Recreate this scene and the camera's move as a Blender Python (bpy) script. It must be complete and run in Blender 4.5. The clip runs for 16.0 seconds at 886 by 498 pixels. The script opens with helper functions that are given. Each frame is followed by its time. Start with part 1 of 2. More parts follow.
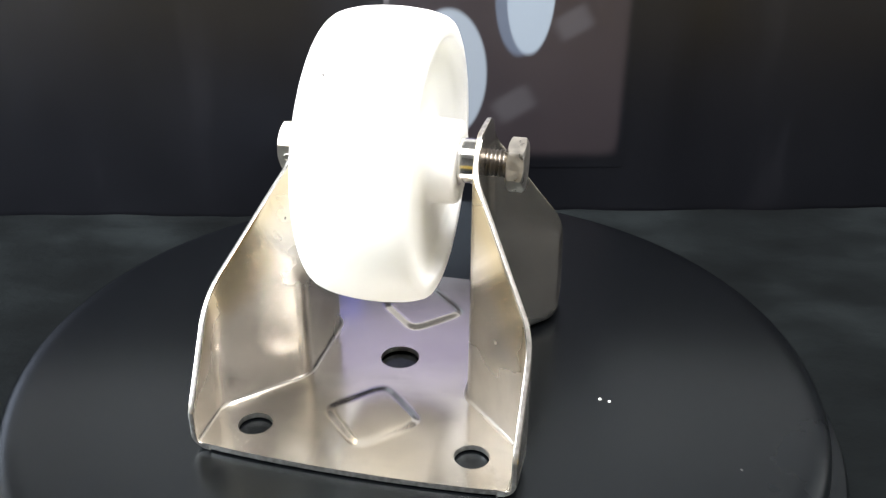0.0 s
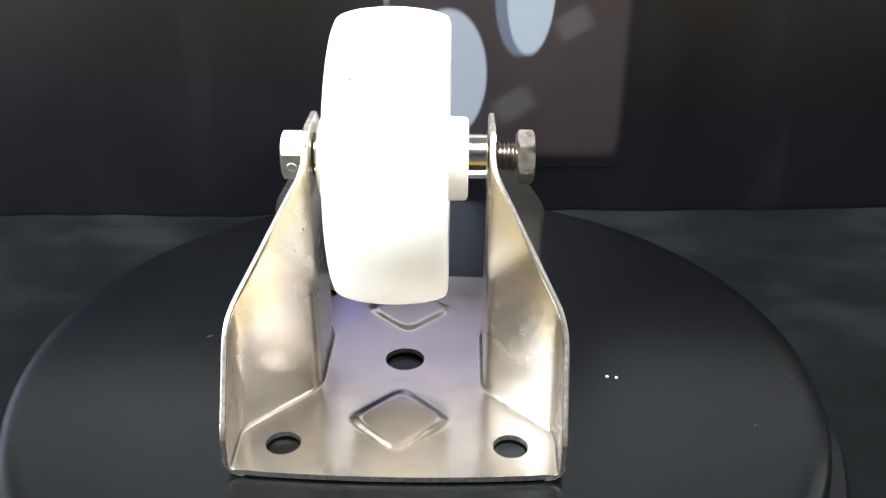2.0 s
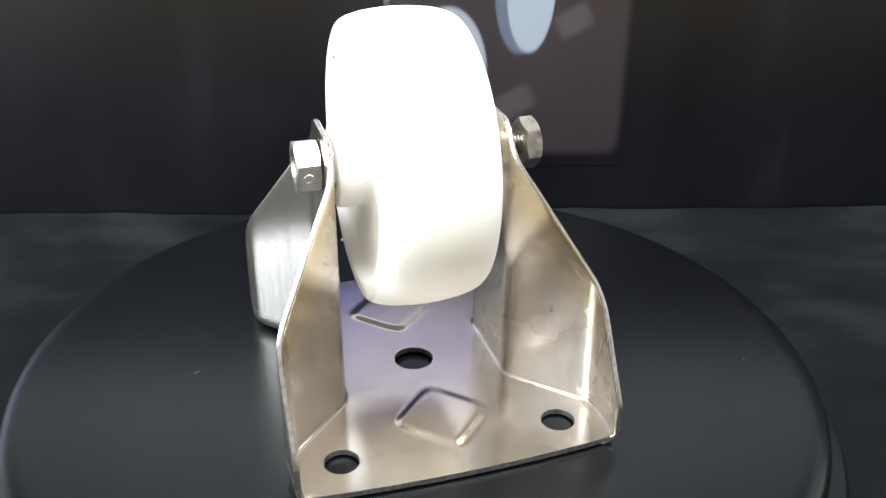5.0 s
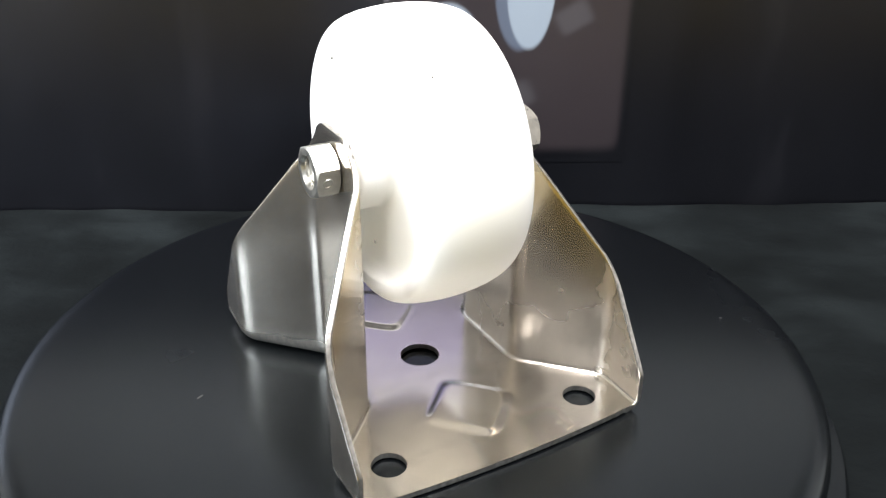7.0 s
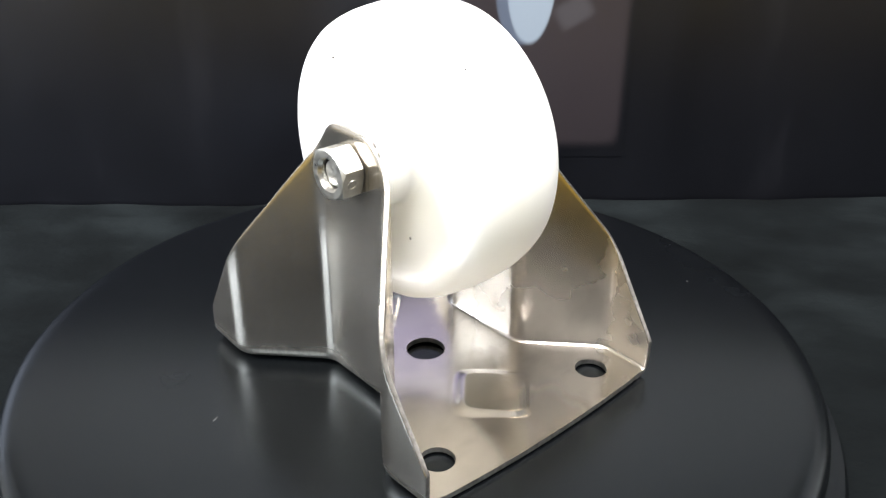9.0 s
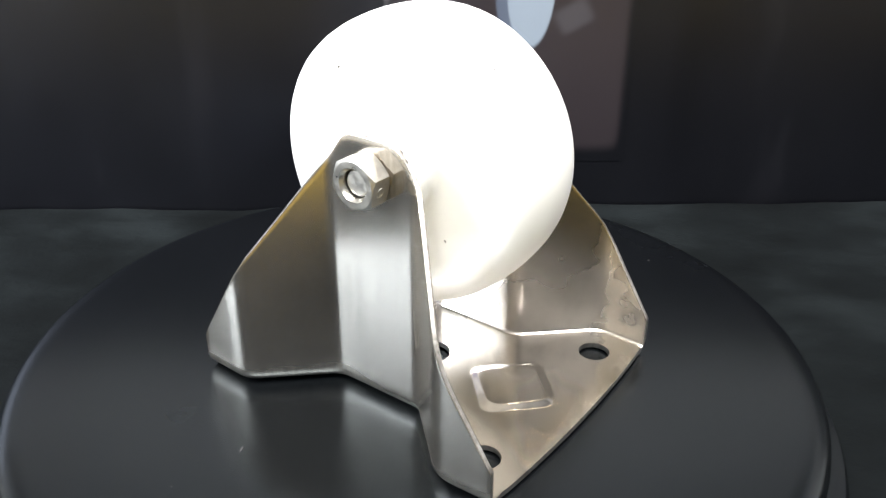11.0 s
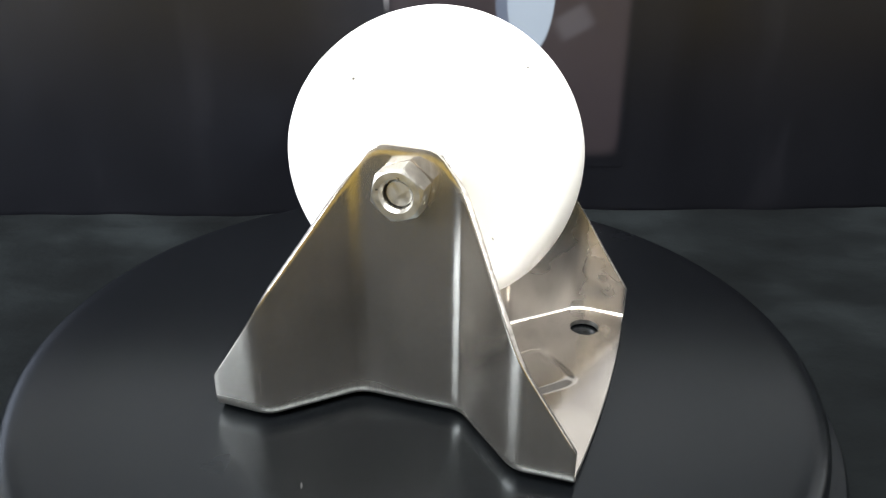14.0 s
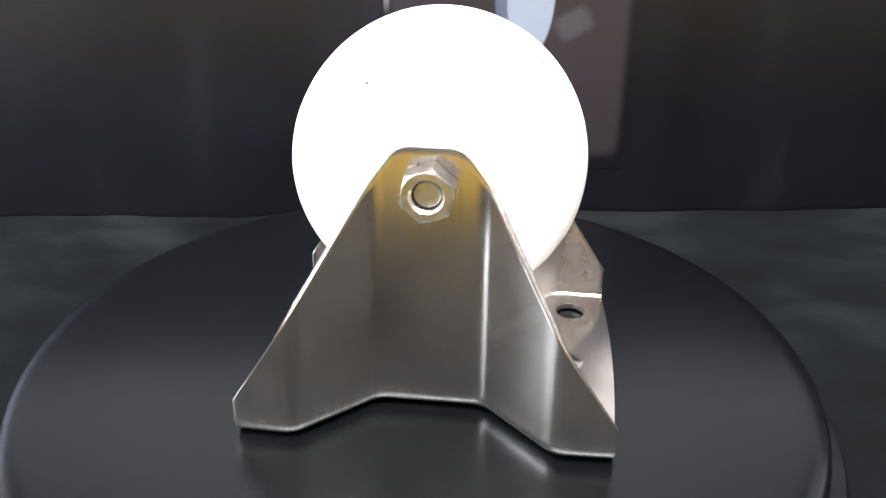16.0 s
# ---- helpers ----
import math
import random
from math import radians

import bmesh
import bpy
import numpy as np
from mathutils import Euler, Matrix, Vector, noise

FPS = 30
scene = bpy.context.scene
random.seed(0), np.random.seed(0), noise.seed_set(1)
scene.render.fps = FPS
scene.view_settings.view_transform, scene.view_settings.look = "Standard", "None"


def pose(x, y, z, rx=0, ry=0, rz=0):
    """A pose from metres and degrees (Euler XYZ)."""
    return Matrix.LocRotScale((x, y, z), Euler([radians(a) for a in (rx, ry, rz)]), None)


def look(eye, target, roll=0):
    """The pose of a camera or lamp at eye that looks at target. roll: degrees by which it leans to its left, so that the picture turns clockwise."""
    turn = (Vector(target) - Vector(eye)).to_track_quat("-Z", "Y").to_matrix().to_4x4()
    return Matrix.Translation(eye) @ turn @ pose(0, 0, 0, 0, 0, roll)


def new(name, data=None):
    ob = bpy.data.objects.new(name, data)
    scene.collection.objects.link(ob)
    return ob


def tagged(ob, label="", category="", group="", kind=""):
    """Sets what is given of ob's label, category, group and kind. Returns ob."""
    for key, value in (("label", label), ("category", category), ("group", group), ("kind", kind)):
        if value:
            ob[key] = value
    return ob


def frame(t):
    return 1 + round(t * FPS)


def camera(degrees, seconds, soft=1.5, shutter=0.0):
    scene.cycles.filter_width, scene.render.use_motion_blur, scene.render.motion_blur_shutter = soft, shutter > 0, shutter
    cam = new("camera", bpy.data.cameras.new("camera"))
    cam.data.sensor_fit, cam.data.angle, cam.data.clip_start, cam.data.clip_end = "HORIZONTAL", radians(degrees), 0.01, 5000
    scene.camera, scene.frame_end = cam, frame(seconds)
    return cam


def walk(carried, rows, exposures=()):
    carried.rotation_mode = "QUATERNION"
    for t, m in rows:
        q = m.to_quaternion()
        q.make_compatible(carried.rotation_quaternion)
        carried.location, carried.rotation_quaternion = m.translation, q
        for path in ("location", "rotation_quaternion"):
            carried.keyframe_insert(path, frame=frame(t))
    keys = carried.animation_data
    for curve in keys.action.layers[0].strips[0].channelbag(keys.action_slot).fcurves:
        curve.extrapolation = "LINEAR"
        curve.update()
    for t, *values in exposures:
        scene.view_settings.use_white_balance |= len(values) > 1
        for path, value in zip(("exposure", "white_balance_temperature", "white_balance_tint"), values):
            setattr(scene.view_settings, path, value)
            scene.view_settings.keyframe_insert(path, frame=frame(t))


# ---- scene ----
from mathutils.geometry import delaunay_2d_cdt

MM = 0.001

# ---- camera: on a stand before the turntable, tipping by less than a degree ----
cam = camera(53.37, 16.0, soft=1.35)
EYE = (0.0, -0.30785, 0.20642)


def view(tip):
    """The camera's pose, tipped by so many degrees from its resting aim."""
    pitch, yaw = radians(-27.23 + tip), radians(1.994)
    way = Vector((math.cos(pitch) * math.sin(yaw), math.cos(pitch) * math.cos(yaw), math.sin(pitch)))
    return look(EYE, Vector(EYE) + way, 0.379)


TIPS = [(0.0, -0.06), (1.0, -0.03), (2.5, -0.05), (3.5, -0.07), (4.2, -0.11), (6.3, -0.33), (6.5, -0.36), (7.1, -0.42),
        (7.5, -0.69), (8.0, -0.78), (8.5, -0.78), (9.0, -0.74), (9.2, -0.71), (11.3, -0.40), (11.5, -0.36), (12.0, -0.23),
        (12.5, -0.15), (13.0, -0.10), (14.0, -0.08), (15.0, -0.02), (16.0, 0.0)]
walk(cam, [(t, view(tip)) for t, tip in TIPS], exposures=[(0.0, 0.07, 6500, 10), (15.2, 0.07, 6500, 10), (15.6, 0.13, 6500, 13), (16.0, 0.33, 6500, 17)])

# ---- light: a soft lamp over the table, an added unseen light on the left, a dim room ----
world = bpy.data.worlds.new("room_air")
scene.world = world
world.use_nodes = True
world.node_tree.nodes["Background"].inputs[0].default_value = (0.75, 0.8, 0.9, 1)
world.node_tree.nodes["Background"].inputs[1].default_value = 0.05


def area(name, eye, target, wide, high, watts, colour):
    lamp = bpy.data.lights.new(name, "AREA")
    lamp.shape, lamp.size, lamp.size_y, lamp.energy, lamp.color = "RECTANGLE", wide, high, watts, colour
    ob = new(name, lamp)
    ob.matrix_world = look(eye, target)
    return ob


area("ceiling_lamp", (0.08, -0.40, 1.32), (0.0, 0.0, 0.05), 1.3, 0.5, 72, (1.0, 0.985, 0.965))
# added lamp with no seen source, brightens the steel from the left
area("added_left_light", (-1.20, -0.36, 0.46), (0.0, 0.0, 0.02), 0.7, 0.6, 30, (0.86, 0.93, 1.0))


# ---- materials ----
class Mat:
    """A small builder of node materials."""

    def __init__(self, name, colour, rough=0.5, metal=0.0):
        self.m = bpy.data.materials.new(name)
        self.m.use_nodes = True
        self.t = self.m.node_tree
        self.b = self.t.nodes["Principled BSDF"]
        self.b.inputs["Base Color"].default_value = (*colour, 1)
        self.b.inputs["Roughness"].default_value = rough
        self.b.inputs["Metallic"].default_value = metal
        self.at = self.node("ShaderNodeTexCoord").outputs["Object"]

    def node(self, kind, **kw):
        n = self.t.nodes.new(kind)
        for k, v in kw.items():
            n.inputs[k].default_value = v
        return n

    def link(self, a, b):
        self.t.links.new(a, b)

    def noise(self, scale, detail=4, stretch=(1, 1, 1), rough=0.55, shift=(0, 0, 0)):
        mp = self.node("ShaderNodeMapping", Scale=stretch, Location=shift)
        self.link(self.at, mp.inputs["Vector"])
        n = self.node("ShaderNodeTexNoise", Scale=scale, Detail=detail, Roughness=rough)
        self.link(mp.outputs[0], n.inputs["Vector"])
        return n.outputs["Fac"]

    def ramp(self, fac, stops):
        r = self.node("ShaderNodeValToRGB")
        e = r.color_ramp.elements
        while len(e) < len(stops):
            e.new(0.5)
        for el, (p, c) in zip(e, stops):
            el.position = p
            el.color = (*c, 1) if len(c) == 3 else (c[0], c[0], c[0], 1)
        self.link(fac, r.inputs[0])
        return r.outputs[0]

    def mix(self, a, b, fac, how="MIX"):
        m = self.t.nodes.new("ShaderNodeMix")
        m.data_type, m.blend_type = "RGBA", how
        for sock, v in ((m.inputs[0], fac), (m.inputs[6], a), (m.inputs[7], b)):
            if isinstance(v, (int, float)):
                sock.default_value = v
            elif isinstance(v, tuple):
                sock.default_value = (*v, 1)
            else:
                self.link(v, sock)
        return m.outputs[2]

    def colour(self, out):
        self.link(out, self.b.inputs["Base Color"])

    def roughness(self, out):
        self.link(out, self.b.inputs["Roughness"])

    def bump(self, out, strength, distance):
        n = self.node("ShaderNodeBump", Strength=strength, Distance=distance)
        if self.b.inputs["Normal"].links:
            self.link(self.b.inputs["Normal"].links[0].from_socket, n.inputs["Normal"])
        self.link(out, n.inputs["Height"])
        self.link(n.outputs[0], self.b.inputs["Normal"])


def steel_sheet(name, drawn, dull=(0.22, 0.30)):
    k = Mat(name, (0.58, 0.55, 0.50), 0.2, 0.965 if drawn else 1.0)
    cloud = k.noise(26, 4, rough=0.5)
    patch = k.noise(48, 3, shift=(3, 1, 2), rough=0.5)
    base = k.ramp(cloud, [(0.25, (0.56, 0.515, 0.455)), (0.52, (0.68, 0.63, 0.56)), (0.8, (0.74, 0.69, 0.62))] if drawn else
                  [(0.25, (0.57, 0.535, 0.495)), (0.52, (0.69, 0.65, 0.60)), (0.8, (0.75, 0.715, 0.665))])
    base = k.mix(base, (0.33, 0.31, 0.275), k.ramp(patch, [(0.50, (0.0,)), (0.80, (0.16 if drawn else 0.24,))]))
    if drawn:
        streak = k.noise(60, 4, (12, 12, 0.2), 0.65)
        base = k.mix(base, (0.34, 0.325, 0.30), k.ramp(streak, [(0.44, (0.0,)), (0.66, (0.42,))]))
        base = k.mix(base, (0.80, 0.78, 0.74), k.ramp(k.noise(75, 2, (13, 13, 0.16), shift=(2, 5, 0)), [(0.60, (0.0,)), (0.72, (0.2,))]))
        rough = k.mix(k.mix(cloud, streak, 0.10), patch, 0.12)
    else:
        base = k.mix(base, (0.33, 0.31, 0.28), k.ramp(k.noise(60, 2, (1, 2, 1), shift=(1, 7, 3)), [(0.52, (0.0,)), (0.85, (0.3,))]))
        rough = k.mix(cloud, patch, 0.4)
    if not drawn:
        # a straw-coloured tint below the sloping rim
        spot = k.node("ShaderNodeSeparateXYZ")
        k.link(k.at, spot.inputs[0])

        def sums(op, a, b):
            n = k.t.nodes.new("ShaderNodeMath")
            n.operation = op
            for sock, v in zip(n.inputs, (a, b)):
                if isinstance(v, (int, float)):
                    sock.default_value = v
                else:
                    k.link(v, sock)
            return n.outputs[0]

        rim = sums("SUBTRACT", 0.121, sums("MULTIPLY", sums("ABSOLUTE", spot.outputs[1], 0), 1.56))
        below = sums("ADD", sums("SUBTRACT", rim, spot.outputs[2]), sums("MULTIPLY", sums("SUBTRACT", k.noise(45, 3, shift=(6, 2, 1)), 0.5), 0.030))
        rim_tint = k.node("ShaderNodeMapRange", **{"From Min": 0.026, "From Max": 0.004})
        k.link(below, rim_tint.inputs["Value"])
        high = k.node("ShaderNodeMapRange", **{"From Min": 0.020, "From Max": 0.042})
        k.link(spot.outputs[2], high.inputs["Value"])
        base = k.mix(base, (0.60, 0.43, 0.13), sums("MULTIPLY", sums("MULTIPLY", rim_tint.outputs["Result"], high.outputs["Result"]), 0.42))
    k.colour(base)
    gloss = k.ramp(rough, [(0.32, (dull[0],)), (0.66, (dull[1],))])
    if drawn:
        # the press leaves the bend along the foot dull and scuffed
        height = k.node("ShaderNodeSeparateXYZ")
        k.link(k.at, height.inputs[0])
        foot = k.node("ShaderNodeMapRange", **{"From Min": 0.0120, "From Max": 0.0030})
        k.link(height.outputs[2], foot.inputs["Value"])
        scuff = k.mix(foot.outputs["Result"], k.ramp(cloud, [(0.3, (0.35,)), (0.7, (0.8,))]), 1.0, "MULTIPLY")
        gloss = k.mix(gloss, (0.42, 0.42, 0.42), scuff)
        fine = k.noise(60, 4, (17, 17, 0.2), 0.65, shift=(1, 3, 0))
        k.bump(fine, 0.03, 0.00012)
    k.roughness(gloss)
    k.bump(k.noise(16, 2), 0.11, 0.0012)
    k.bump(k.noise(40, 2), 0.008, 0.0006)
    return k.m


def steel_edge():
    k = Mat("sheared_steel_edge", (0.62, 0.60, 0.57), 0.38, 1.0)
    n = k.noise(520, 4)
    k.colour(k.ramp(n, [(0.35, (0.38, 0.355, 0.325)), (0.52, (0.56, 0.53, 0.495)), (0.68, (0.70, 0.68, 0.65))]))
    k.bump(n, 0.5, 0.0003)
    return k.m


def bolt_steel(name, colour, rough):
    k = Mat(name, colour, rough, 1.0)
    n = k.noise(180, 4)
    k.colour(k.ramp(n, [(0.3, tuple(c * 0.8 for c in colour)), (0.65, tuple(min(1, c * 1.08) for c in colour))]))
    k.roughness(k.ramp(k.noise(320, 3), [(0.3, (rough * 0.8,)), (0.7, (rough * 1.35,))]))
    k.bump(n, 0.12, 0.0002)
    return k.m


def nylon():
    k = Mat("white_nylon", (0.88, 0.88, 0.86), 0.38)
    k.b.inputs["Subsurface Weight"].default_value = 0.95
    k.b.inputs["Subsurface Radius"].default_value = (0.017, 0.017, 0.0165)
    k.b.inputs["Subsurface Scale"].default_value = 1.4
    k.colour(k.ramp(k.noise(30, 4), [(0.3, (0.89, 0.885, 0.835)), (0.7, (0.92, 0.915, 0.87))]))
    k.roughness(k.ramp(k.noise(120, 4), [(0.3, (0.30,)), (0.7, (0.46,))]))
    k.bump(k.noise(90, 3), 0.06, 0.0006)
    return k.m


def black_plastic():
    k = Mat("satin_black_plastic", (0.003, 0.0035, 0.0045), 0.2)
    k.b.inputs["Specular Tint"].default_value = (0.78, 0.91, 1.0, 1)
    k.b.inputs["Specular IOR Level"].default_value = 0.49
    cloud = k.noise(9, 5)
    k.colour(k.ramp(cloud, [(0.3, (0.0009, 0.0011, 0.0015)), (0.7, (0.0015, 0.0018, 0.0023))]))
    k.roughness(k.ramp(cloud, [(0.3, (0.23,)), (0.7, (0.28,))]))
    return k.m


def cloth_black():
    k = Mat("black_cloth", (0.03, 0.036, 0.04), 0.85)
    k.b.inputs["Specular IOR Level"].default_value = 0.1
    # light and shade of the folds put into the colour as random patches
    fold_tone = k.noise(10, 7, (1.0, 1.5, 1))
    k.colour(k.ramp(fold_tone, [(0.34, (0.0010, 0.0017, 0.0021)), (0.5, (0.0028, 0.0040, 0.0046)), (0.66, (0.0075, 0.0098, 0.0108))]))
    k.bump(k.noise(16, 6, (1, 1.6, 1)), 0.6, 0.008)
    k.bump(k.noise(900, 2), 0.3, 0.0003)
    return k.m


def backdrop_black():
    k = Mat("black_backdrop_board", (0.016, 0.016, 0.018), 0.42)
    smear = k.noise(5, 5, (3.0, 1, 0.8))
    k.b.inputs["Specular IOR Level"].default_value = 1.0
    k.b.inputs["Specular Tint"].default_value = (0.82, 0.85, 1.0, 1)
    k.colour(k.ramp(smear, [(0.3, (0.0013, 0.0014, 0.0020)), (0.56, (0.0027, 0.0028, 0.0039)), (0.76, (0.0105, 0.0103, 0.0125))]))
    k.roughness(k.ramp(k.noise(8, 4, (2, 1, 1)), [(0.3, (0.28,)), (0.7, (0.34,))]))
    return k.m


def plain(name, colour, rough, scale, bump=0.2):
    k = Mat(name, colour, rough)
    n = k.noise(scale, 5)
    k.colour(k.ramp(n, [(0.3, tuple(c * 0.82 for c in colour)), (0.7, tuple(min(1, c * 1.12) for c in colour))]))
    k.bump(n, bump, 0.001)
    return k.m


def ochre_wood():
    k = Mat("ochre_table_wood", (0.33, 0.21, 0.04), 0.45)
    g = k.noise(14, 6, (0.6, 9, 1))
    k.colour(k.ramp(g, [(0.25, (0.145, 0.098, 0.004)), (0.75, (0.210, 0.142, 0.007))]))
    k.bump(g, 0.15, 0.0005)
    return k.m


def reflection_paint():
    """Reflections painted as colour on dark violet: two pale blue discs with a rim, two faint bars, a lavender field
    above, all soft-edged.
    """
    k = Mat("soft_violet_reflections", (0.03, 0.024, 0.028), 0.44)
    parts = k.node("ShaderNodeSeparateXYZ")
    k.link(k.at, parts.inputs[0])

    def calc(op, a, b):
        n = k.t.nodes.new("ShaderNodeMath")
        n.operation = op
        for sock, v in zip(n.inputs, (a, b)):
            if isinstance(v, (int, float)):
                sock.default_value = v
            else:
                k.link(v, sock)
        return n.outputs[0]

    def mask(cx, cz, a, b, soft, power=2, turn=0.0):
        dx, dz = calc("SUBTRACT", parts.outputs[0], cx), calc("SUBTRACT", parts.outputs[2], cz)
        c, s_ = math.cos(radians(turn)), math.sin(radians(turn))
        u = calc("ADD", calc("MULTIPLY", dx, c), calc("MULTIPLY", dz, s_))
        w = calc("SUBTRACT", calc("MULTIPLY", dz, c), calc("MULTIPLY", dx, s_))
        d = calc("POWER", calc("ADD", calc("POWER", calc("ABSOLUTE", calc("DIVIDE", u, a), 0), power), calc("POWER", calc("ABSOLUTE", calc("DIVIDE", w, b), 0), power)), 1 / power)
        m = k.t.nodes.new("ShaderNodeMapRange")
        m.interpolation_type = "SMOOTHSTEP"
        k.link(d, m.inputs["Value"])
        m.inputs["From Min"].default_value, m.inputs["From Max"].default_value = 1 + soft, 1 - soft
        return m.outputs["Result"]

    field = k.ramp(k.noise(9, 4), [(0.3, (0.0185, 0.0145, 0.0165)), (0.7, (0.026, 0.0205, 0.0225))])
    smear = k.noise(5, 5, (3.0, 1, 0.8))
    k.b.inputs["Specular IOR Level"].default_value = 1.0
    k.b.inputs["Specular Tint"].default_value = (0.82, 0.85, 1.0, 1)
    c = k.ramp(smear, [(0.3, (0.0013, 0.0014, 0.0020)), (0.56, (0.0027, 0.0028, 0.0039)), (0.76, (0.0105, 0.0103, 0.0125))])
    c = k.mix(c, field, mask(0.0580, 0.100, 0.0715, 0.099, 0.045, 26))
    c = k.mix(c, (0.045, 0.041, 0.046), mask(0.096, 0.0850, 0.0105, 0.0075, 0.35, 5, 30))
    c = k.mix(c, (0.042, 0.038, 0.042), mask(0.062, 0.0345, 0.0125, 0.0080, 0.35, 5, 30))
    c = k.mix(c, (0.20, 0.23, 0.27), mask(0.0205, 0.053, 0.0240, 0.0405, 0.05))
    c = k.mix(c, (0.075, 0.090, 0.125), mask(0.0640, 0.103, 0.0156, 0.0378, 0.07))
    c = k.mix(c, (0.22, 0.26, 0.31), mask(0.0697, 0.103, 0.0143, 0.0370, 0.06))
    # out-of-view lavender field and blue spot, added for the base plate to mirror
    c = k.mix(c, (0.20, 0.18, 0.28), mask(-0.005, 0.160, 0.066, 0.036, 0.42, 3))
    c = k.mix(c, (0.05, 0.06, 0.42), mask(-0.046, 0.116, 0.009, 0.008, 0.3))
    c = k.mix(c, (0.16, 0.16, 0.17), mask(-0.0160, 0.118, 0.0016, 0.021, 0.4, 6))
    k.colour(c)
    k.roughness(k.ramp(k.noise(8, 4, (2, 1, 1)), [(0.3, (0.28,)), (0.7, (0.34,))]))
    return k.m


STEEL, PLATE, EDGE = steel_sheet("drawn_stainless_steel", True, (0.17, 0.24)), steel_sheet("pressed_stainless_steel", False), steel_edge()
FLOOR_STEEL = steel_sheet("flat_stainless_steel", False, (0.14, 0.22))
NUT, BOLT = bolt_steel("pale_nut_steel", (0.66, 0.64, 0.59), 0.33), bolt_steel("bolt_steel", (0.64, 0.60, 0.54), 0.32)
THREAD = bolt_steel("thread_steel", (0.26, 0.235, 0.21), 0.32)
CUT_END = bolt_steel("cut_bolt_end", (0.66, 0.64, 0.60), 0.36)
ZINC = bolt_steel("polished_tube_steel", (0.78, 0.77, 0.74), 0.12)
NYLON, PLASTIC, CLOTH, BOARD, WOOD = nylon(), black_plastic(), cloth_black(), backdrop_black(), ochre_wood()
PAINTED_REFLECTIONS = reflection_paint()
SPECK = plain("dark_speck", (0.12, 0.11, 0.10), 0.7, 500)
CRUMB, DUST = plain("white_crumb", (0.8, 0.8, 0.78), 0.6, 400), plain("grey_dust", (0.038, 0.038, 0.038), 0.8, 300)
PAINT = plain("room_wall_paint", (0.76, 0.755, 0.75), 0.8, 4)
# darker copies of the room paint to dim what steel and platter mirror
CEILING_BOUNCE_CUT, SOUTH_BOUNCE_CUT = plain("ceiling_bounce_cut", (0.24, 0.239, 0.238), 0.8, 4), plain("south_bounce_cut", (0.16, 0.165, 0.175), 0.8, 4)


# ---- building helpers ----
def finish(name, bm, mats, parent=None, label="", smooth=True, sharp=35):
    for f in bm.faces:
        f.smooth = smooth
    for e in bm.edges:
        if len(e.link_faces) == 2 and e.calc_face_angle(0) > radians(sharp):
            e.smooth = False
    me = bpy.data.meshes.new(name)
    bm.to_mesh(me)
    bm.free()
    for m in mats if isinstance(mats, (list, tuple)) else [mats]:
        me.materials.append(m)
    ob = new(name, me)
    ob.parent = parent
    return tagged(ob, label) if label else ob


part = finish


def thing(name, label, category, **kw):
    return tagged(new(name), label, category, **kw)


def box(bm, x0, x1, y0, y1, z0, z1, bevel=0.0):
    r = bmesh.ops.create_cube(bm, size=1, matrix=Matrix.Translation(((x0 + x1) / 2, (y0 + y1) / 2, (z0 + z1) / 2)) @ Matrix.Diagonal((x1 - x0, y1 - y0, z1 - z0, 1)))
    if bevel:
        es = list({e for v in r["verts"] for e in v.link_edges})
        bmesh.ops.bevel(bm, geom=es, offset=bevel, segments=2, affect="EDGES", profile=0.5)


def lathe(profile, steps, axis="x", closed=False, bm=None):
    """Turns (along, radius) points about an axis."""
    bm = bm or bmesh.new()
    rings = []
    for a, r in profile:
        if r < 1e-7:
            rings.append([bm.verts.new((a, 0, 0) if axis == "x" else (0, 0, a))])
            continue
        ring = []
        for i in range(steps):
            c, s = r * math.cos(math.tau * i / steps), r * math.sin(math.tau * i / steps)
            ring.append(bm.verts.new((a, c, s) if axis == "x" else (c, s, a)))
        rings.append(ring)
    pairs = list(zip(rings, rings[1:])) + ([(rings[-1], rings[0])] if closed else [])
    for p, q in pairs:
        for i in range(steps):
            j = (i + 1) % steps
            if len(p) == 1:
                bm.faces.new((p[0], q[j], q[i]))
            elif len(q) == 1:
                bm.faces.new((p[i], p[j], q[0]))
            else:
                bm.faces.new((p[i], p[j], q[j], q[i]))
    bmesh.ops.recalc_face_normals(bm, faces=bm.faces)
    return bm


def rounded(points, radii, steps):
    """A polyline in the plan with its inner corners rounded."""
    out = [Vector(points[0])]
    for a, b, c, radius in zip(points, points[1:], points[2:], radii):
        a, b, c = Vector(a), Vector(b), Vector(c)
        u, w = (a - b).normalized(), (c - b).normalized()
        half = math.acos(max(-1, min(1, u.dot(w)))) / 2
        cut = min(radius / math.tan(half), 0.45 * (a - b).length, 0.45 * (c - b).length)
        p, q = b + u * cut, b + w * cut
        for i in range(steps + 1):
            s = i / steps
            out.append(p * (1 - s) ** 2 + b * 2 * s * (1 - s) + q * s * s)
    out.append(Vector(points[-1]))
    return out


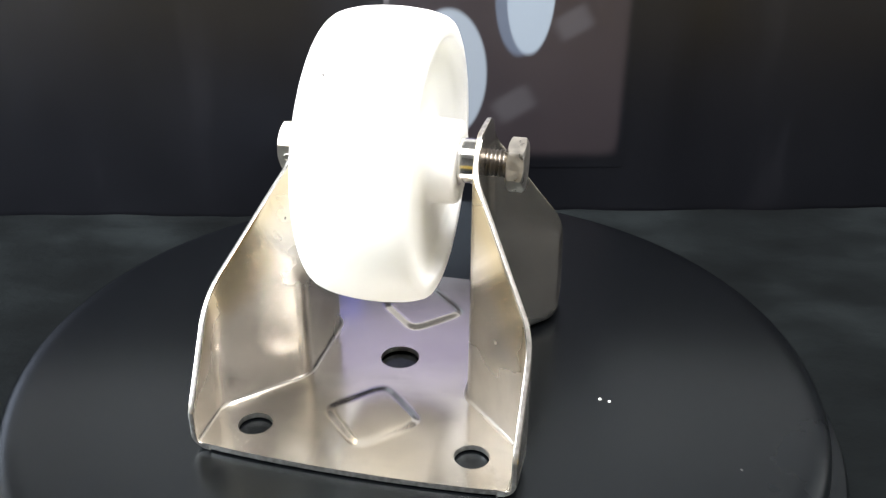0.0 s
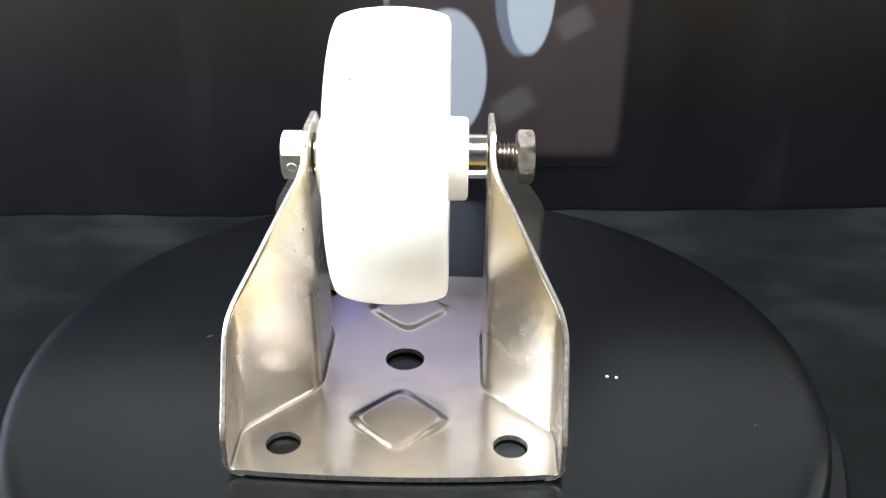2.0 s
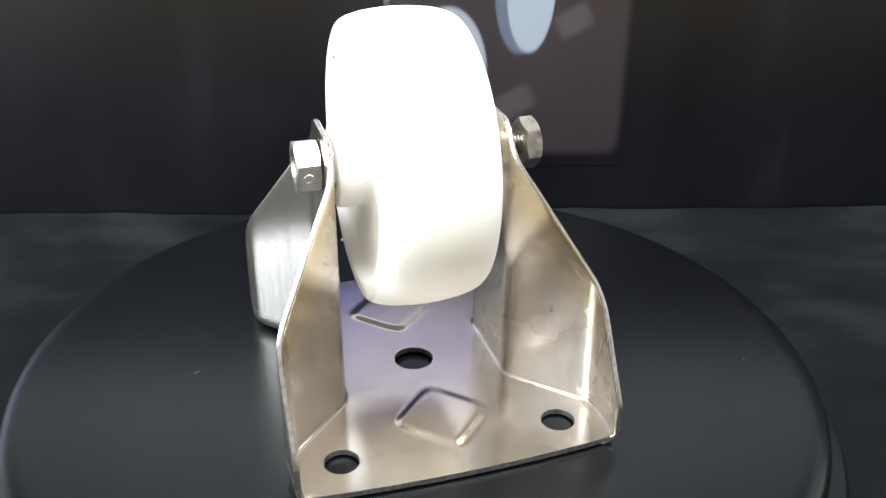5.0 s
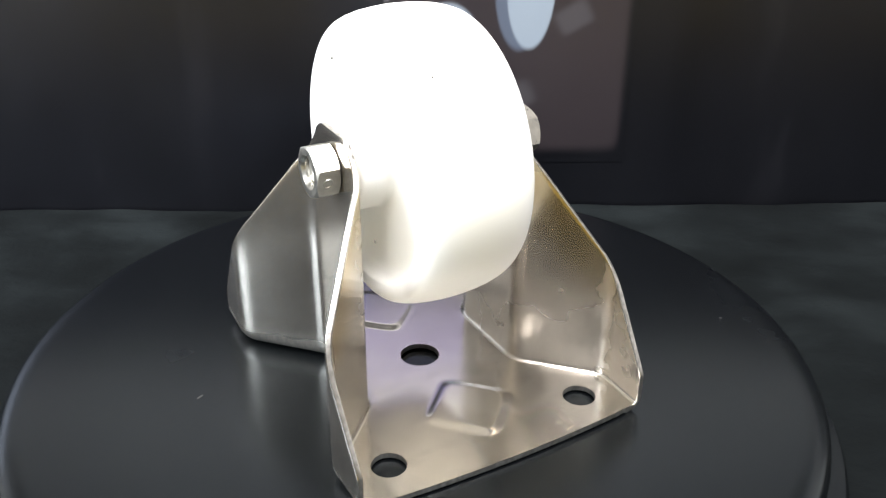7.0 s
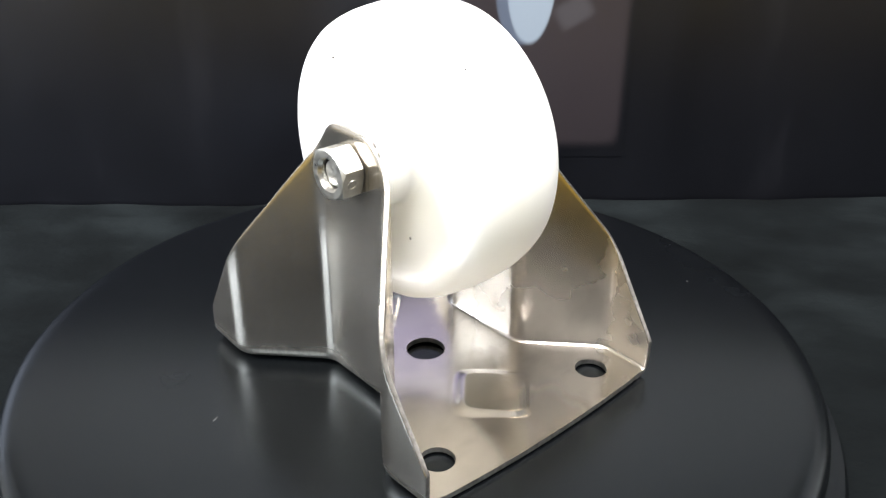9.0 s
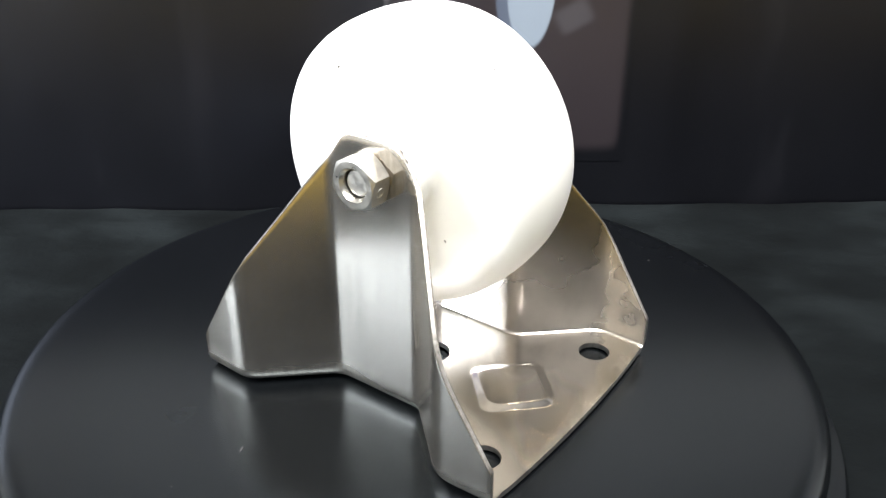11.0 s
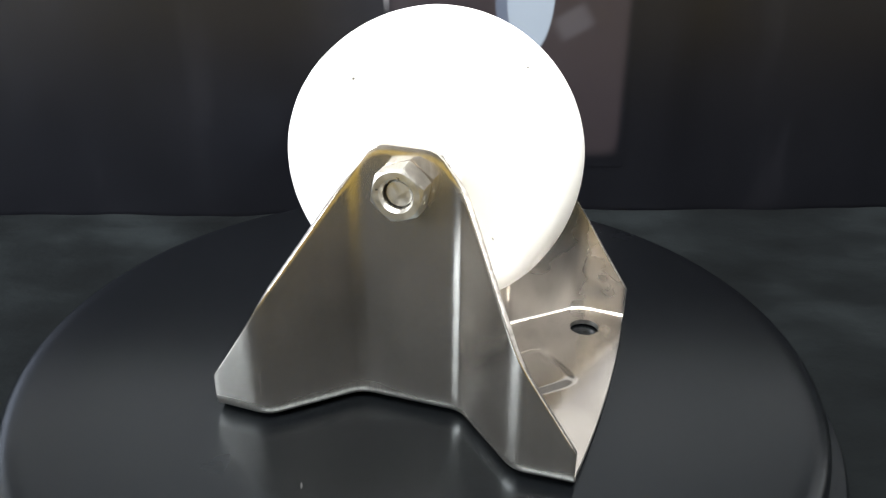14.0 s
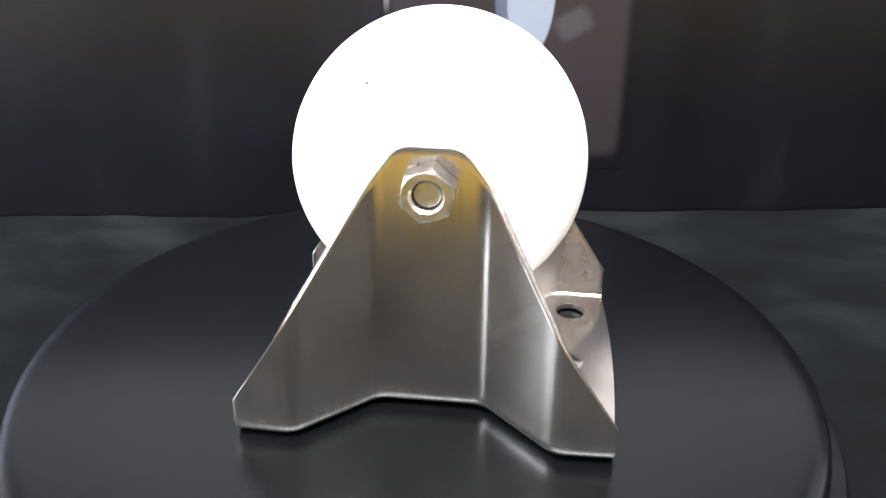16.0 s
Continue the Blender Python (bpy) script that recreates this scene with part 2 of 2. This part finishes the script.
# ---- the turning angle of the turntable, degrees ----
TURNS = [(0.0, -14.54), (0.5, -11.56), (1.0, -8.61), (1.5, -5.69), (2.0, -2.83), (2.5, 0.08), (3.0, 3.02), (3.5, 6.01),
         (4.0, 9.06), (6.5, 24.45), (7.0, 27.53), (7.5, 30.62), (8.0, 33.68), (8.5, 36.72), (9.0, 39.74), (11.5, 54.66),
         (12.0, 57.66), (12.5, 60.67), (13.0, 63.68), (13.5, 66.67), (14.0, 69.63), (14.5, 72.57), (15.0, 75.50),
         (15.5, 78.43), (16.0, 81.35)]
TURNING = []  # things that ride on the turntable, with their places on it at zero turn

# ---- room, table, cloth and backdrop ----
CLOTH_Z, BACK_Y = -0.040, 0.222


def room():
    # unseen surfaces added around the set; ceiling and south wall darkened against bounce
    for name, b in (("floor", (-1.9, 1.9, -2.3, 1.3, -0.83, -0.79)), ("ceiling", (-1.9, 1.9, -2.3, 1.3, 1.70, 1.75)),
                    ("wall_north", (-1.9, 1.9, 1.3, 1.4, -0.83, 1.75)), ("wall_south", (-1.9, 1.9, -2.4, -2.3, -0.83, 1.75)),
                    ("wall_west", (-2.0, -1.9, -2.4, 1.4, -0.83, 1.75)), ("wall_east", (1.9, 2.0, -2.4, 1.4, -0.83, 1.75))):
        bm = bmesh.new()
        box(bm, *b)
        tagged(part(name, bm, {"wall_south": SOUTH_BOUNCE_CUT, "ceiling": CEILING_BOUNCE_CUT}.get(name, PAINT)), "plain unseen room surface added to close the set", name.split("_")[0], kind="structure")


def table():
    t = thing("table", "ochre wooden work table under the black cloth", "table")
    bm = bmesh.new()
    box(bm, -0.8, 0.8, -1.15, 0.45, -0.075, -0.0435)
    part("tabletop", bm, WOOD, t, smooth=False)
    for x in (-0.74, 0.74):
        for y in (-1.09, 0.39):
            bm = bmesh.new()
            box(bm, x - 0.03, x + 0.03, y - 0.03, y + 0.03, -0.79, -0.0755, 0.004)
            part("leg", bm, WOOD, t)


def cloth():
    bm = bmesh.new()
    nx, ny = 360, 140
    rows = []
    pick = random.Random(11)
    folds = []
    for _ in range(26):
        turn = pick.choice((0.12, 0.9, 1.6, 2.3)) + pick.uniform(-0.25, 0.25)
        folds.append((pick.uniform(-0.45, 0.45), pick.uniform(-0.15, 0.20), math.cos(turn), math.sin(turn), pick.uniform(0.03, 0.11), pick.uniform(0.0008, 0.0019)))
    for j in range(ny + 1):
        row = []
        for i in range(nx + 1):
            x = -0.7 + 1.4 * i / nx
            hang = -0.315 - 0.03 * max(0.0, min(1.0, (abs(x) - 0.09) / 0.08))
            y = (BACK_Y - 0.002) * j / ny + hang * (1 - j / ny)
            z = CLOTH_Z - 0.0005 + 0.0030 * noise.noise((x * 9 + y * 5, y * 14, 0.3)) + 0.0018 * noise.noise((x * 26 + y * 16, y * 30, 4.1))
            for fx, fy, c, sn, long, tall in folds:
                along, off = (x - fx) * c + (y - fy) * sn, (y - fy) * c - (x - fx) * sn
                if abs(along) < long and abs(off) < 0.016:
                    z += tall * (1 - (along / long) ** 2) * math.exp(-(off / (0.0042 if off > 0 else 0.0075)) ** 2)
            edge = max(0.0, (y - 0.17) / 0.05)
            z += edge * (0.0018 * noise.noise((x * 14, 7.7, 0)) + 0.0012)
            row.append(bm.verts.new((x, y, max(z, -0.0432))))
        rows.append(row)
    for a, b in zip(rows, rows[1:]):
        for i in range(nx):
            bm.faces.new((a[i], a[i + 1], b[i + 1], b[i]))
    tagged(part("table_cloth", bm, CLOTH), "creased black cloth spread on the table", "cloth")


def backdrop():
    bm = bmesh.new()
    box(bm, -0.75, 0.75, BACK_Y, BACK_Y + 0.012, -0.0432, 0.160)
    tagged(part("backdrop", bm, BOARD, smooth=False), "tall black board standing behind the turntable", "backdrop", kind="structure")


def flat(name, outline, y, mat, parent, label=""):
    """A thin flat piece on the board that carries the painted reflections."""
    bm = bmesh.new()
    front = [bm.verts.new((x, y, z)) for x, z in outline]
    back = [bm.verts.new((x, y + 0.0004, z)) for x, z in outline]
    bm.faces.new(front)
    bm.faces.new(back[::-1])
    n = len(front)
    for i in range(n):
        bm.faces.new((front[i], back[i], back[(i + 1) % n], front[(i + 1) % n]))
    bmesh.ops.recalc_face_normals(bm, faces=bm.faces)
    return part(name, bm, mat, parent, label, smooth=False)


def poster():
    # flat sheet standing in for the glossy board's reflections, painted as colour
    p = thing("poster", "dark violet sheet with painted pale blue reflections on the black board", "poster")
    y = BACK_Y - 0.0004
    flat("sheet", [(-0.0720, -0.0080), (0.134, -0.0080), (0.134, 0.198), (-0.0720, 0.198)], y, PAINTED_REFLECTIONS, p)


# ---- turntable ----
def turntable():
    base = thing("turntable", "round satin black turntable standing on the cloth", "turntable")
    prof = [(-0.0425, 0.0), (-0.0425, 0.170), (-0.041, 0.1725), (-0.028, 0.1730), (-0.0235, 0.1724), (-0.0205, 0.1706),
            (-0.0190, 0.1620), (-0.0190, 0.1500), (-0.0150, 0.1490), (-0.0150, 0.0)]
    part("housing", lathe(prof, 160, "z"), PLASTIC, base)
    prof = [(-0.0145, 0.0), (-0.0145, 0.1608), (-0.0135, 0.1630), (-0.0085, 0.1634), (-0.0055, 0.1626), (-0.0030, 0.1610),
            (-0.0012, 0.1587), (-0.0003, 0.1558), (0.0, 0.1520), (0.0, 0.120), (0.0, 0.06), (0.0, 0.0)]
    plat = part("platter", lathe(prof, 200, "z"), PLASTIC, base, "black platter with a rounded rim")
    TURNING.append((plat, 0.0, 0.0))


# ---- the caster ----
SHEET, FOLD, CREASE = 0.0021, 0.0068, 0.0014
DECK = 0.0030  # height of the base plate's upper face; the folds along the sides carry it
CENTRE_X, TIP_X, TIP_Y, TIP_Z = 0.0333, 0.0578, 0.0675, 0.0155
PLAN = [(TIP_X, -TIP_Y), (0.0585, -0.0456), (CENTRE_X, -0.0190), (CENTRE_X, 0.0190), (0.0585, 0.0456), (TIP_X, TIP_Y)]
BENDS = [0.013, 0.009, 0.009, 0.013]


def wall_top(y):
    """Height of a side plate's upper edge along the caster."""
    a = abs(y)
    u = (TIP_Y - a) / (TIP_Y - 0.0195)
    line = TIP_Z + u * (0.0935 - TIP_Z) - 0.0012 * math.sin(math.pi * min(1.0, u))
    crown = 0.1047 - max(0.0, a - 0.0110) * 1.27
    top = min(line, crown)
    gap = abs(line - crown)
    if gap < 0.004:
        top -= (0.004 - gap) ** 2 / 0.016
    if a > 0.0065:
        top = min(top, 0.1047 - (min(a, 0.0135) - 0.0065) ** 2 * 60)
    return top


def wall_path():
    pts = rounded(PLAN, BENDS, 6)
    out = [pts[0]]
    for a, b in zip(pts, pts[1:]):
        n = max(1, int((b - a).length / 0.0022))
        out += [a.lerp(b, (i + 1) / n) for i in range(n)]
    normals = []
    for i, p in enumerate(out):
        d = (out[min(i + 1, len(out) - 1)] - out[max(i - 1, 0)]).normalized()
        normals.append(Vector((d.y, -d.x)))
    return out, normals


def side_plate(side, parent, label):
    pts, nrm = wall_path()
    bm = bmesh.new()
    outer, inner = [], []
    rows = 26
    for p, n in zip(pts, nrm):
        h = wall_top(p.y)
        co, ci = [], []
        for k in range(9):
            a = math.pi / 2 * k / 8
            q = p - n * FOLD * (1 - math.sin(a))
            co.append((q.x, q.y, FOLD * (1 - math.cos(a))))
        q = p - n * FOLD
        ci.append((q.x, q.y, DECK))
        for k in range(8):
            a = math.pi / 2 * k / 7
            q = p - n * (SHEET + CREASE * (1 - math.sin(a)))
            ci.append((q.x, q.y, DECK + CREASE * (1 - math.cos(a))))
        for k in range(1, rows + 1):
            z = FOLD + (h - FOLD) * k / rows
            co.append((p.x, p.y, z))
            q = p - n * SHEET
            ci.append((q.x, q.y, z))
        outer.append([bm.verts.new((side * x, y, z)) for x, y, z in co])
        inner.append([bm.verts.new((side * x, y, z)) for x, y, z in ci])
    m = len(outer[0])
    for i in range(len(pts) - 1):
        for k in range(m - 1):
            bm.faces.new((outer[i][k], outer[i + 1][k], outer[i + 1][k + 1], outer[i][k + 1]))
            bm.faces.new((inner[i][k], inner[i][k + 1], inner[i + 1][k + 1], inner[i + 1][k])).material_index = 3 if k < 1 else 2
        bm.faces.new((outer[i][-1], outer[i + 1][-1], inner[i + 1][-1], inner[i][-1])).material_index = 1
        bm.faces.new((outer[i][0], inner[i][0], inner[i + 1][0], outer[i + 1][0]))
    for i in (0, -1):
        for k in range(m - 1):
            bm.faces.new((outer[i][k], outer[i][k + 1], inner[i][k + 1], inner[i][k])).material_index = 1
    bmesh.ops.recalc_face_normals(bm, faces=bm.faces)
    rim = [e for e in bm.edges if {f.material_index for f in e.link_faces} in ({0, 1}, {1, 2})]
    bmesh.ops.bevel(bm, geom=rim, offset=0.0004, segments=2, affect="EDGES", profile=0.5)
    return part("side_plate", bm, [STEEL, EDGE, PLATE, FLOOR_STEEL], parent, label, sharp=40)


def emboss(x, y):
    """Height of the raised lozenges of the base plate."""
    h = 0.0
    for cy in (-0.039, 0.039):
        u, v = abs(x + (y - cy)) / math.sqrt(2), abs(x - (y - cy)) / math.sqrt(2)
        p = 6
        d = (u ** p + v ** p) ** (1 / p)
        s = max(0.0, min(1.0, (0.0147 - d) / 0.0036))
        h = max(h, 0.0010 * s * s * (3 - 2 * s))
    return h


def base_plate(parent):
    pts, nrm = wall_path()
    right = [p - n * FOLD for p, n in zip(pts, nrm)]
    left = [Vector((-p.x, p.y)) for p in reversed(right)]

    def bow(y0, x0, x1, sign):
        return [Vector((x0 + (x1 - x0) * i / 24, y0 + sign * 0.0022 * (1 - (2 * i / 24 - 1) ** 2))) for i in range(1, 24)]

    outline = right + bow(TIP_Y, right[-1].x, left[0].x, 1) + left + bow(-TIP_Y, left[-1].x, right[0].x, -1)
    verts, edges = list(outline), [(i, (i + 1) % len(outline)) for i in range(len(outline))]
    holes = [(0, 0, 0.0078)] + [(sx * 0.040, sy * 0.053, 0.0062) for sx in (1, -1) for sy in (1, -1)]
    for cx, cy, r in holes:
        k = len(verts)
        for i in range(40):
            verts.append(Vector((cx + r * math.cos(math.tau * i / 40), cy + r * math.sin(math.tau * i / 40))))
            edges.append((k + i, k + (i + 1) % 40))
    n_edge = len(verts)
    step = 0.0011
    for cy in (-0.039, 0.039):
        for i in range(-22, 23):
            for j in range(-22, 23):
                x, y = i * step, cy + j * step
                if abs(i) + abs(j) <= 22:
                    verts.append(Vector((x, y)))
    got, _, faces, *_ = delaunay_2d_cdt(verts, edges, [], 2, 1e-7)

    def inside(c):
        if any((c - Vector((hx, hy))).length < r * 0.995 for hx, hy, r in holes):
            return False
        hit, n = False, len(outline)
        for i in range(n):
            a, b = outline[i], outline[(i + 1) % n]
            if (a.y > c.y) != (b.y > c.y) and c.x < a.x + (c.y - a.y) / (b.y - a.y) * (b.x - a.x):
                hit = not hit
        return hit

    bm = bmesh.new()
    up = [bm.verts.new((v.x, v.y, DECK + emboss(v.x, v.y))) for v in got]
    lo = [bm.verts.new((v.x, v.y, DECK - SHEET + emboss(v.x, v.y))) for v in got]
    count = {}
    for f in faces:
        for t in [(f[0], f[i], f[i + 1]) for i in range(1, len(f) - 1)]:
            c = (got[t[0]] + got[t[1]] + got[t[2]]) / 3
            if not inside(c):
                continue
            bm.faces.new([up[i] for i in t])
            bm.faces.new([lo[i] for i in reversed(t)])
            for a, b in zip(t, t[1:] + t[:1]):
                count[frozenset((a, b))] = None if frozenset((a, b)) in count else (a, b)
    for e in count.values():
        if e:
            a, b = e
            bm.faces.new((up[b], up[a], lo[a], lo[b])).material_index = 1
    for v in [v for v in bm.verts if not v.link_faces]:
        bm.verts.remove(v)
    bmesh.ops.recalc_face_normals(bm, faces=bm.faces)
    return part("base_plate", bm, [FLOOR_STEEL, EDGE], parent, "pressed steel base plate with five holes and raised lozenges", sharp=50)


AXLE_Z, WHEEL_X = 0.0910, -0.0025
WHEEL_R = 0.0527


def wheel(parent):
    half = [(0.0, 0.0533), (0.004, 0.05320), (0.008, 0.05285), (0.012, 0.05235), (0.0155, 0.05150), (0.0180, 0.05055), (0.0190, 0.0498),
            (0.0196, 0.0484), (0.0198, 0.0470), (0.0198, 0.0442), (0.0196, 0.0437), (0.0191, 0.0434), (0.0182, 0.0431), (0.0169, 0.0425), (0.0159, 0.0412), (0.0153, 0.0392), (0.0151, 0.0360),
            (0.0150, 0.0280), (0.0151, 0.0200), (0.0154, 0.0170), (0.0164, 0.0155), (0.0180, 0.0152), (0.0252, 0.0150), (0.0261, 0.0145), (0.0264, 0.0136),
            (0.0264, 0.0082)]
    half = [(x, r - 0.0533 + WHEEL_R if r > 0.036 else r) for x, r in half]
    prof = half + [(-x, r) for x, r in reversed(half)]
    bm = lathe(prof, 160, "x", closed=False)
    bmesh.ops.remove_doubles(bm, verts=bm.verts, dist=1e-6)
    bmesh.ops.recalc_face_normals(bm, faces=bm.faces)
    bmesh.ops.translate(bm, verts=bm.verts, vec=(WHEEL_X, 0, AXLE_Z - 0.0010))
    return part("wheel", bm, NYLON, parent, "white nylon wheel with crowned tread and long hub", sharp=50)


def at_axle(bm):
    bmesh.ops.translate(bm, verts=bm.verts, vec=(0, 0, AXLE_Z))
    return bm


def hexagon(bm, x0, x1, flats, first, bore=0.0, deep=0.0):
    """A hexagonal prism along x from x0 (inner) to x1 (outer face), its outer corners chamfered by a cone."""
    s = 1 if x1 > x0 else -1
    n = 96
    apothem = flats / 2

    def radius(i):
        a = math.degrees(math.tau * i / n) - first
        return apothem / math.cos(radians((a + 30) % 60 - 30))

    def ring(x, fn):
        return [bm.verts.new((x, fn(i) * math.cos(math.tau * i / n), fn(i) * math.sin(math.tau * i / n))) for i in range(n)]

    face_r = apothem * 0.97
    rings = [ring(x0, lambda i: face_r), ring(0, radius), ring(0, radius)]
    for i in range(n):
        rings[1][i].co.x = x0 + s * max(0.0, radius(i) - face_r) * 0.55
        rings[2][i].co.x = x1 - s * max(0.0, radius(i) - face_r) * 0.55
    rings.append(ring(x1, lambda i: face_r))
    if bore:
        rings.append(ring(x1, lambda i: bore * 1.16))
        rings.append(ring(x1 - s * 0.0012, lambda i: bore))
        rings.append(ring(x1 - s * deep, lambda i: bore))
    for p, q in zip(rings, rings[1:]):
        for i in range(n):
            bm.faces.new((p[i], p[(i + 1) % n], q[(i + 1) % n], q[i]))
    bm.faces.new(rings[0])
    bm.faces.new(rings[-1])
    bmesh.ops.recalc_face_normals(bm, faces=bm.faces)


def fasteners(parent):
    # sleeve between the two side plates
    r, L = 0.0080, CENTRE_X - SHEET - 0.0004
    bm = lathe([(-L, 0.0), (-L, r - 0.0005), (-L + 0.0005, r), (L - 0.0005, r), (L, r - 0.0005), (L, 0.0)], 64)
    part("sleeve", at_axle(bm), ZINC, parent, "bright turned steel sleeve")
    bolt = part("bolt_head", bolt_head(), BOLT, parent, "hexagon bolt head standing off the side plate")
    prof = [(0.0295, 0.0)]
    x, pitch = 0.0300, 0.0015
    while x < 0.0405:
        prof += [(x, 0.00415), (x + pitch * 0.42, 0.00495), (x + pitch * 0.58, 0.00495)]
        x += pitch
    prof += [(0.0408, 0.0042), (0.0416, 0.0042), (0.0416, 0.0)]
    part("thread", at_axle(lathe(prof, 48)), THREAD, bolt, "dark bolt thread")
    bm = bmesh.new()
    hexagon(bm, -CENTRE_X - 0.0003, -CENTRE_X - 0.0090, 0.0171, 192, bore=0.0052, deep=0.0060)
    nut = part("nut", at_axle(bm), NUT, parent, "pale steel hexagon nut with a punched ring", sharp=28)
    prof = [(-0.036, 0.0), (-0.036, 0.0046), (-0.0396, 0.0046), (-0.0400, 0.0042), (-0.0401, 0.0020), (-0.0401, 0.0)]
    bm = lathe(prof, 40)
    part("bolt_end", at_axle(bm), CUT_END, nut, "rough cut end of the bolt")
    # the punched rings on two of the nut's flats
    for a in (192, 12):
        n = Vector((0, math.cos(radians(a)), math.sin(radians(a))))
        t = Vector((0, -n.z, n.y))
        mid = n * 0.00855 + Vector((-CENTRE_X - 0.0050, 0, AXLE_Z))
        bm = bmesh.new()
        rings = []
        for i in range(28):
            w = math.tau * i / 28
            d = Vector((math.cos(w), 0, 0)) + t * math.sin(w)
            rings.append([bm.verts.new(mid + d * (0.0016 + 0.00022 * math.cos(b)) + n * (0.00022 * math.sin(b))) for b in (0, math.tau / 5, 2 * math.tau / 5, 3 * math.tau / 5, 4 * math.tau / 5)])
        for i in range(28):
            p, q = rings[i], rings[(i + 1) % 28]
            for k in range(5):
                bm.faces.new((p[k], q[k], q[(k + 1) % 5], p[(k + 1) % 5]))
        bmesh.ops.recalc_face_normals(bm, faces=bm.faces)
        part("punched_ring", bm, NUT, nut)


def small_marks(parent):
    """Two dark specks on the wheel."""
    for x, y, z in ((-0.0132, -0.0347, 0.1290), (-0.0222, 0.0223, 0.1221)):
        bm = bmesh.new()
        bmesh.ops.create_icosphere(bm, subdivisions=2, radius=0.00042, matrix=Matrix.Translation((x, y, z)))
        part("speck", bm, SPECK, parent, "dark speck on the white wheel")


def nicks(parent):
    """Dark dents on the sheared rim of the plate beside the nut."""
    for y, long, wide in ((-0.0125, 0.0011, 0.0004), (-0.0146, 0.0008, 0.0005), (-0.0178, 0.0005, 0.0003), (-0.0300, 0.0006, 0.0003)):
        bm = bmesh.new()
        slope = math.atan2(wall_top(y + 0.0005) - wall_top(y - 0.0005), 0.001)
        m = Matrix.Translation((-CENTRE_X + SHEET * 0.7, y, wall_top(y))) @ Matrix.Rotation(slope, 4, "X") @ Matrix.Diagonal((wide, long, 0.00012, 1))
        bmesh.ops.create_icosphere(bm, subdivisions=2, radius=1, matrix=m)
        part("nick", bm, SPECK, parent, "dark dent in the rim")


def bolt_head():
    bm = bmesh.new()
    hexagon(bm, 0.0411, 0.0474, 0.0170, 166)
    return at_axle(bm)


def caster():
    c = thing("caster", "upturned stainless steel caster with white nylon wheel on the platter", "caster")
    base_plate(c)
    side_plate(-1, c, "pressed steel side plate beside the nut")
    side_plate(1, c, "pressed steel side plate beside the bolt head")
    wheel(c)
    fasteners(c)
    small_marks(c)
    nicks(c)
    TURNING.append((c, -0.0042, -0.0106))


# ---- crumbs and dust on the platter ----
def crumb(name, label, x, y, size, mat, seed):
    bm = bmesh.new()
    bmesh.ops.create_icosphere(bm, subdivisions=2, radius=size)
    for v in bm.verts:
        v.co *= 1 + 0.35 * noise.noise(v.co / size * 1.3 + Vector((seed, 0, 0)))
        v.co.z = v.co.z * 0.6 + size * 0.5
    ob = tagged(part(name, bm, mat), label, "crumb", "specks on the platter")
    TURNING.append((ob, x, y))


def specks():
    crumb("crumb", "tiny white crumb on the black platter", 0.0804, -0.0174, 0.0006, CRUMB, 1)
    crumb("crumb", "tiny white crumb on the black platter", 0.0768, -0.0168, 0.00065, CRUMB, 2)
    for i, (x, y, r) in enumerate(((0.1361, 0.0396, 0.00032), (-0.0264, 0.1032, 0.00026), (-0.0644, 0.1101, 0.00022), (-0.0459, 0.1279, 0.00022),
                                   (0.0341, 0.1085, 0.00024), (-0.1156, 0.0130, 0.00026), (-0.093, 0.052, 0.0002), (0.098, -0.085, 0.0002),
                                   (-0.072, -0.098, 0.00024), (0.055, 0.120, 0.0002), (-0.128, -0.030, 0.0002), (0.112, 0.085, 0.00018))):
        crumb("dust_speck", "tiny grey dust speck on the black platter", x, y, r, DUST, 10 + i)
    pick = random.Random(5)
    for i in range(34):
        a, r = pick.uniform(0, math.tau), pick.uniform(0.088, 0.150)
        crumb("dust_speck", "tiny grey dust speck on the black platter", r * math.cos(a), r * math.sin(a), pick.uniform(0.00012, 0.00024), DUST, 40 + i)
    for i, (x, y, long, turn) in enumerate(((-0.0888, 0.0087, 0.0032, 25), (0.1272, -0.0457, 0.0012, -50))):
        bm = bmesh.new()
        n = 9
        rows = []
        for k in range(n):
            u = k / (n - 1) * 2 - 1
            w = 0.00028 * math.sqrt(max(0.02, 1 - u * u)) * (1 + 0.5 * noise.noise((k * 0.9, i, 0)))
            c = 0.0003 * noise.noise((k * 0.7, 5 + i, 2))
            rows.append([bm.verts.new((u * long / 2, c - w, 0.00002)), bm.verts.new((u * long / 2, c, 0.00012)), bm.verts.new((u * long / 2, c + w, 0.00002))])
        for a, b in zip(rows, rows[1:]):
            for k in range(2):
                bm.faces.new((a[k], b[k], b[k + 1], a[k + 1]))
        bmesh.ops.rotate(bm, verts=bm.verts, matrix=Matrix.Rotation(radians(turn), 3, "Z"))
        ob = tagged(part("lint", bm, DUST), "thin grey lint strand on the black platter", "lint", "specks on the platter")
        TURNING.append((ob, x, y))


room()
table()
cloth()
backdrop()
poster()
turntable()
caster()
specks()


def motions():
    for ob, x, y in TURNING:
        rows = []
        for t, deg in TURNS:
            turn = pose(0, 0, 0, 0, 0, deg)
            rows.append((t, turn @ Matrix.Translation((x, y, 0))))
        walk(ob, rows)


motions()
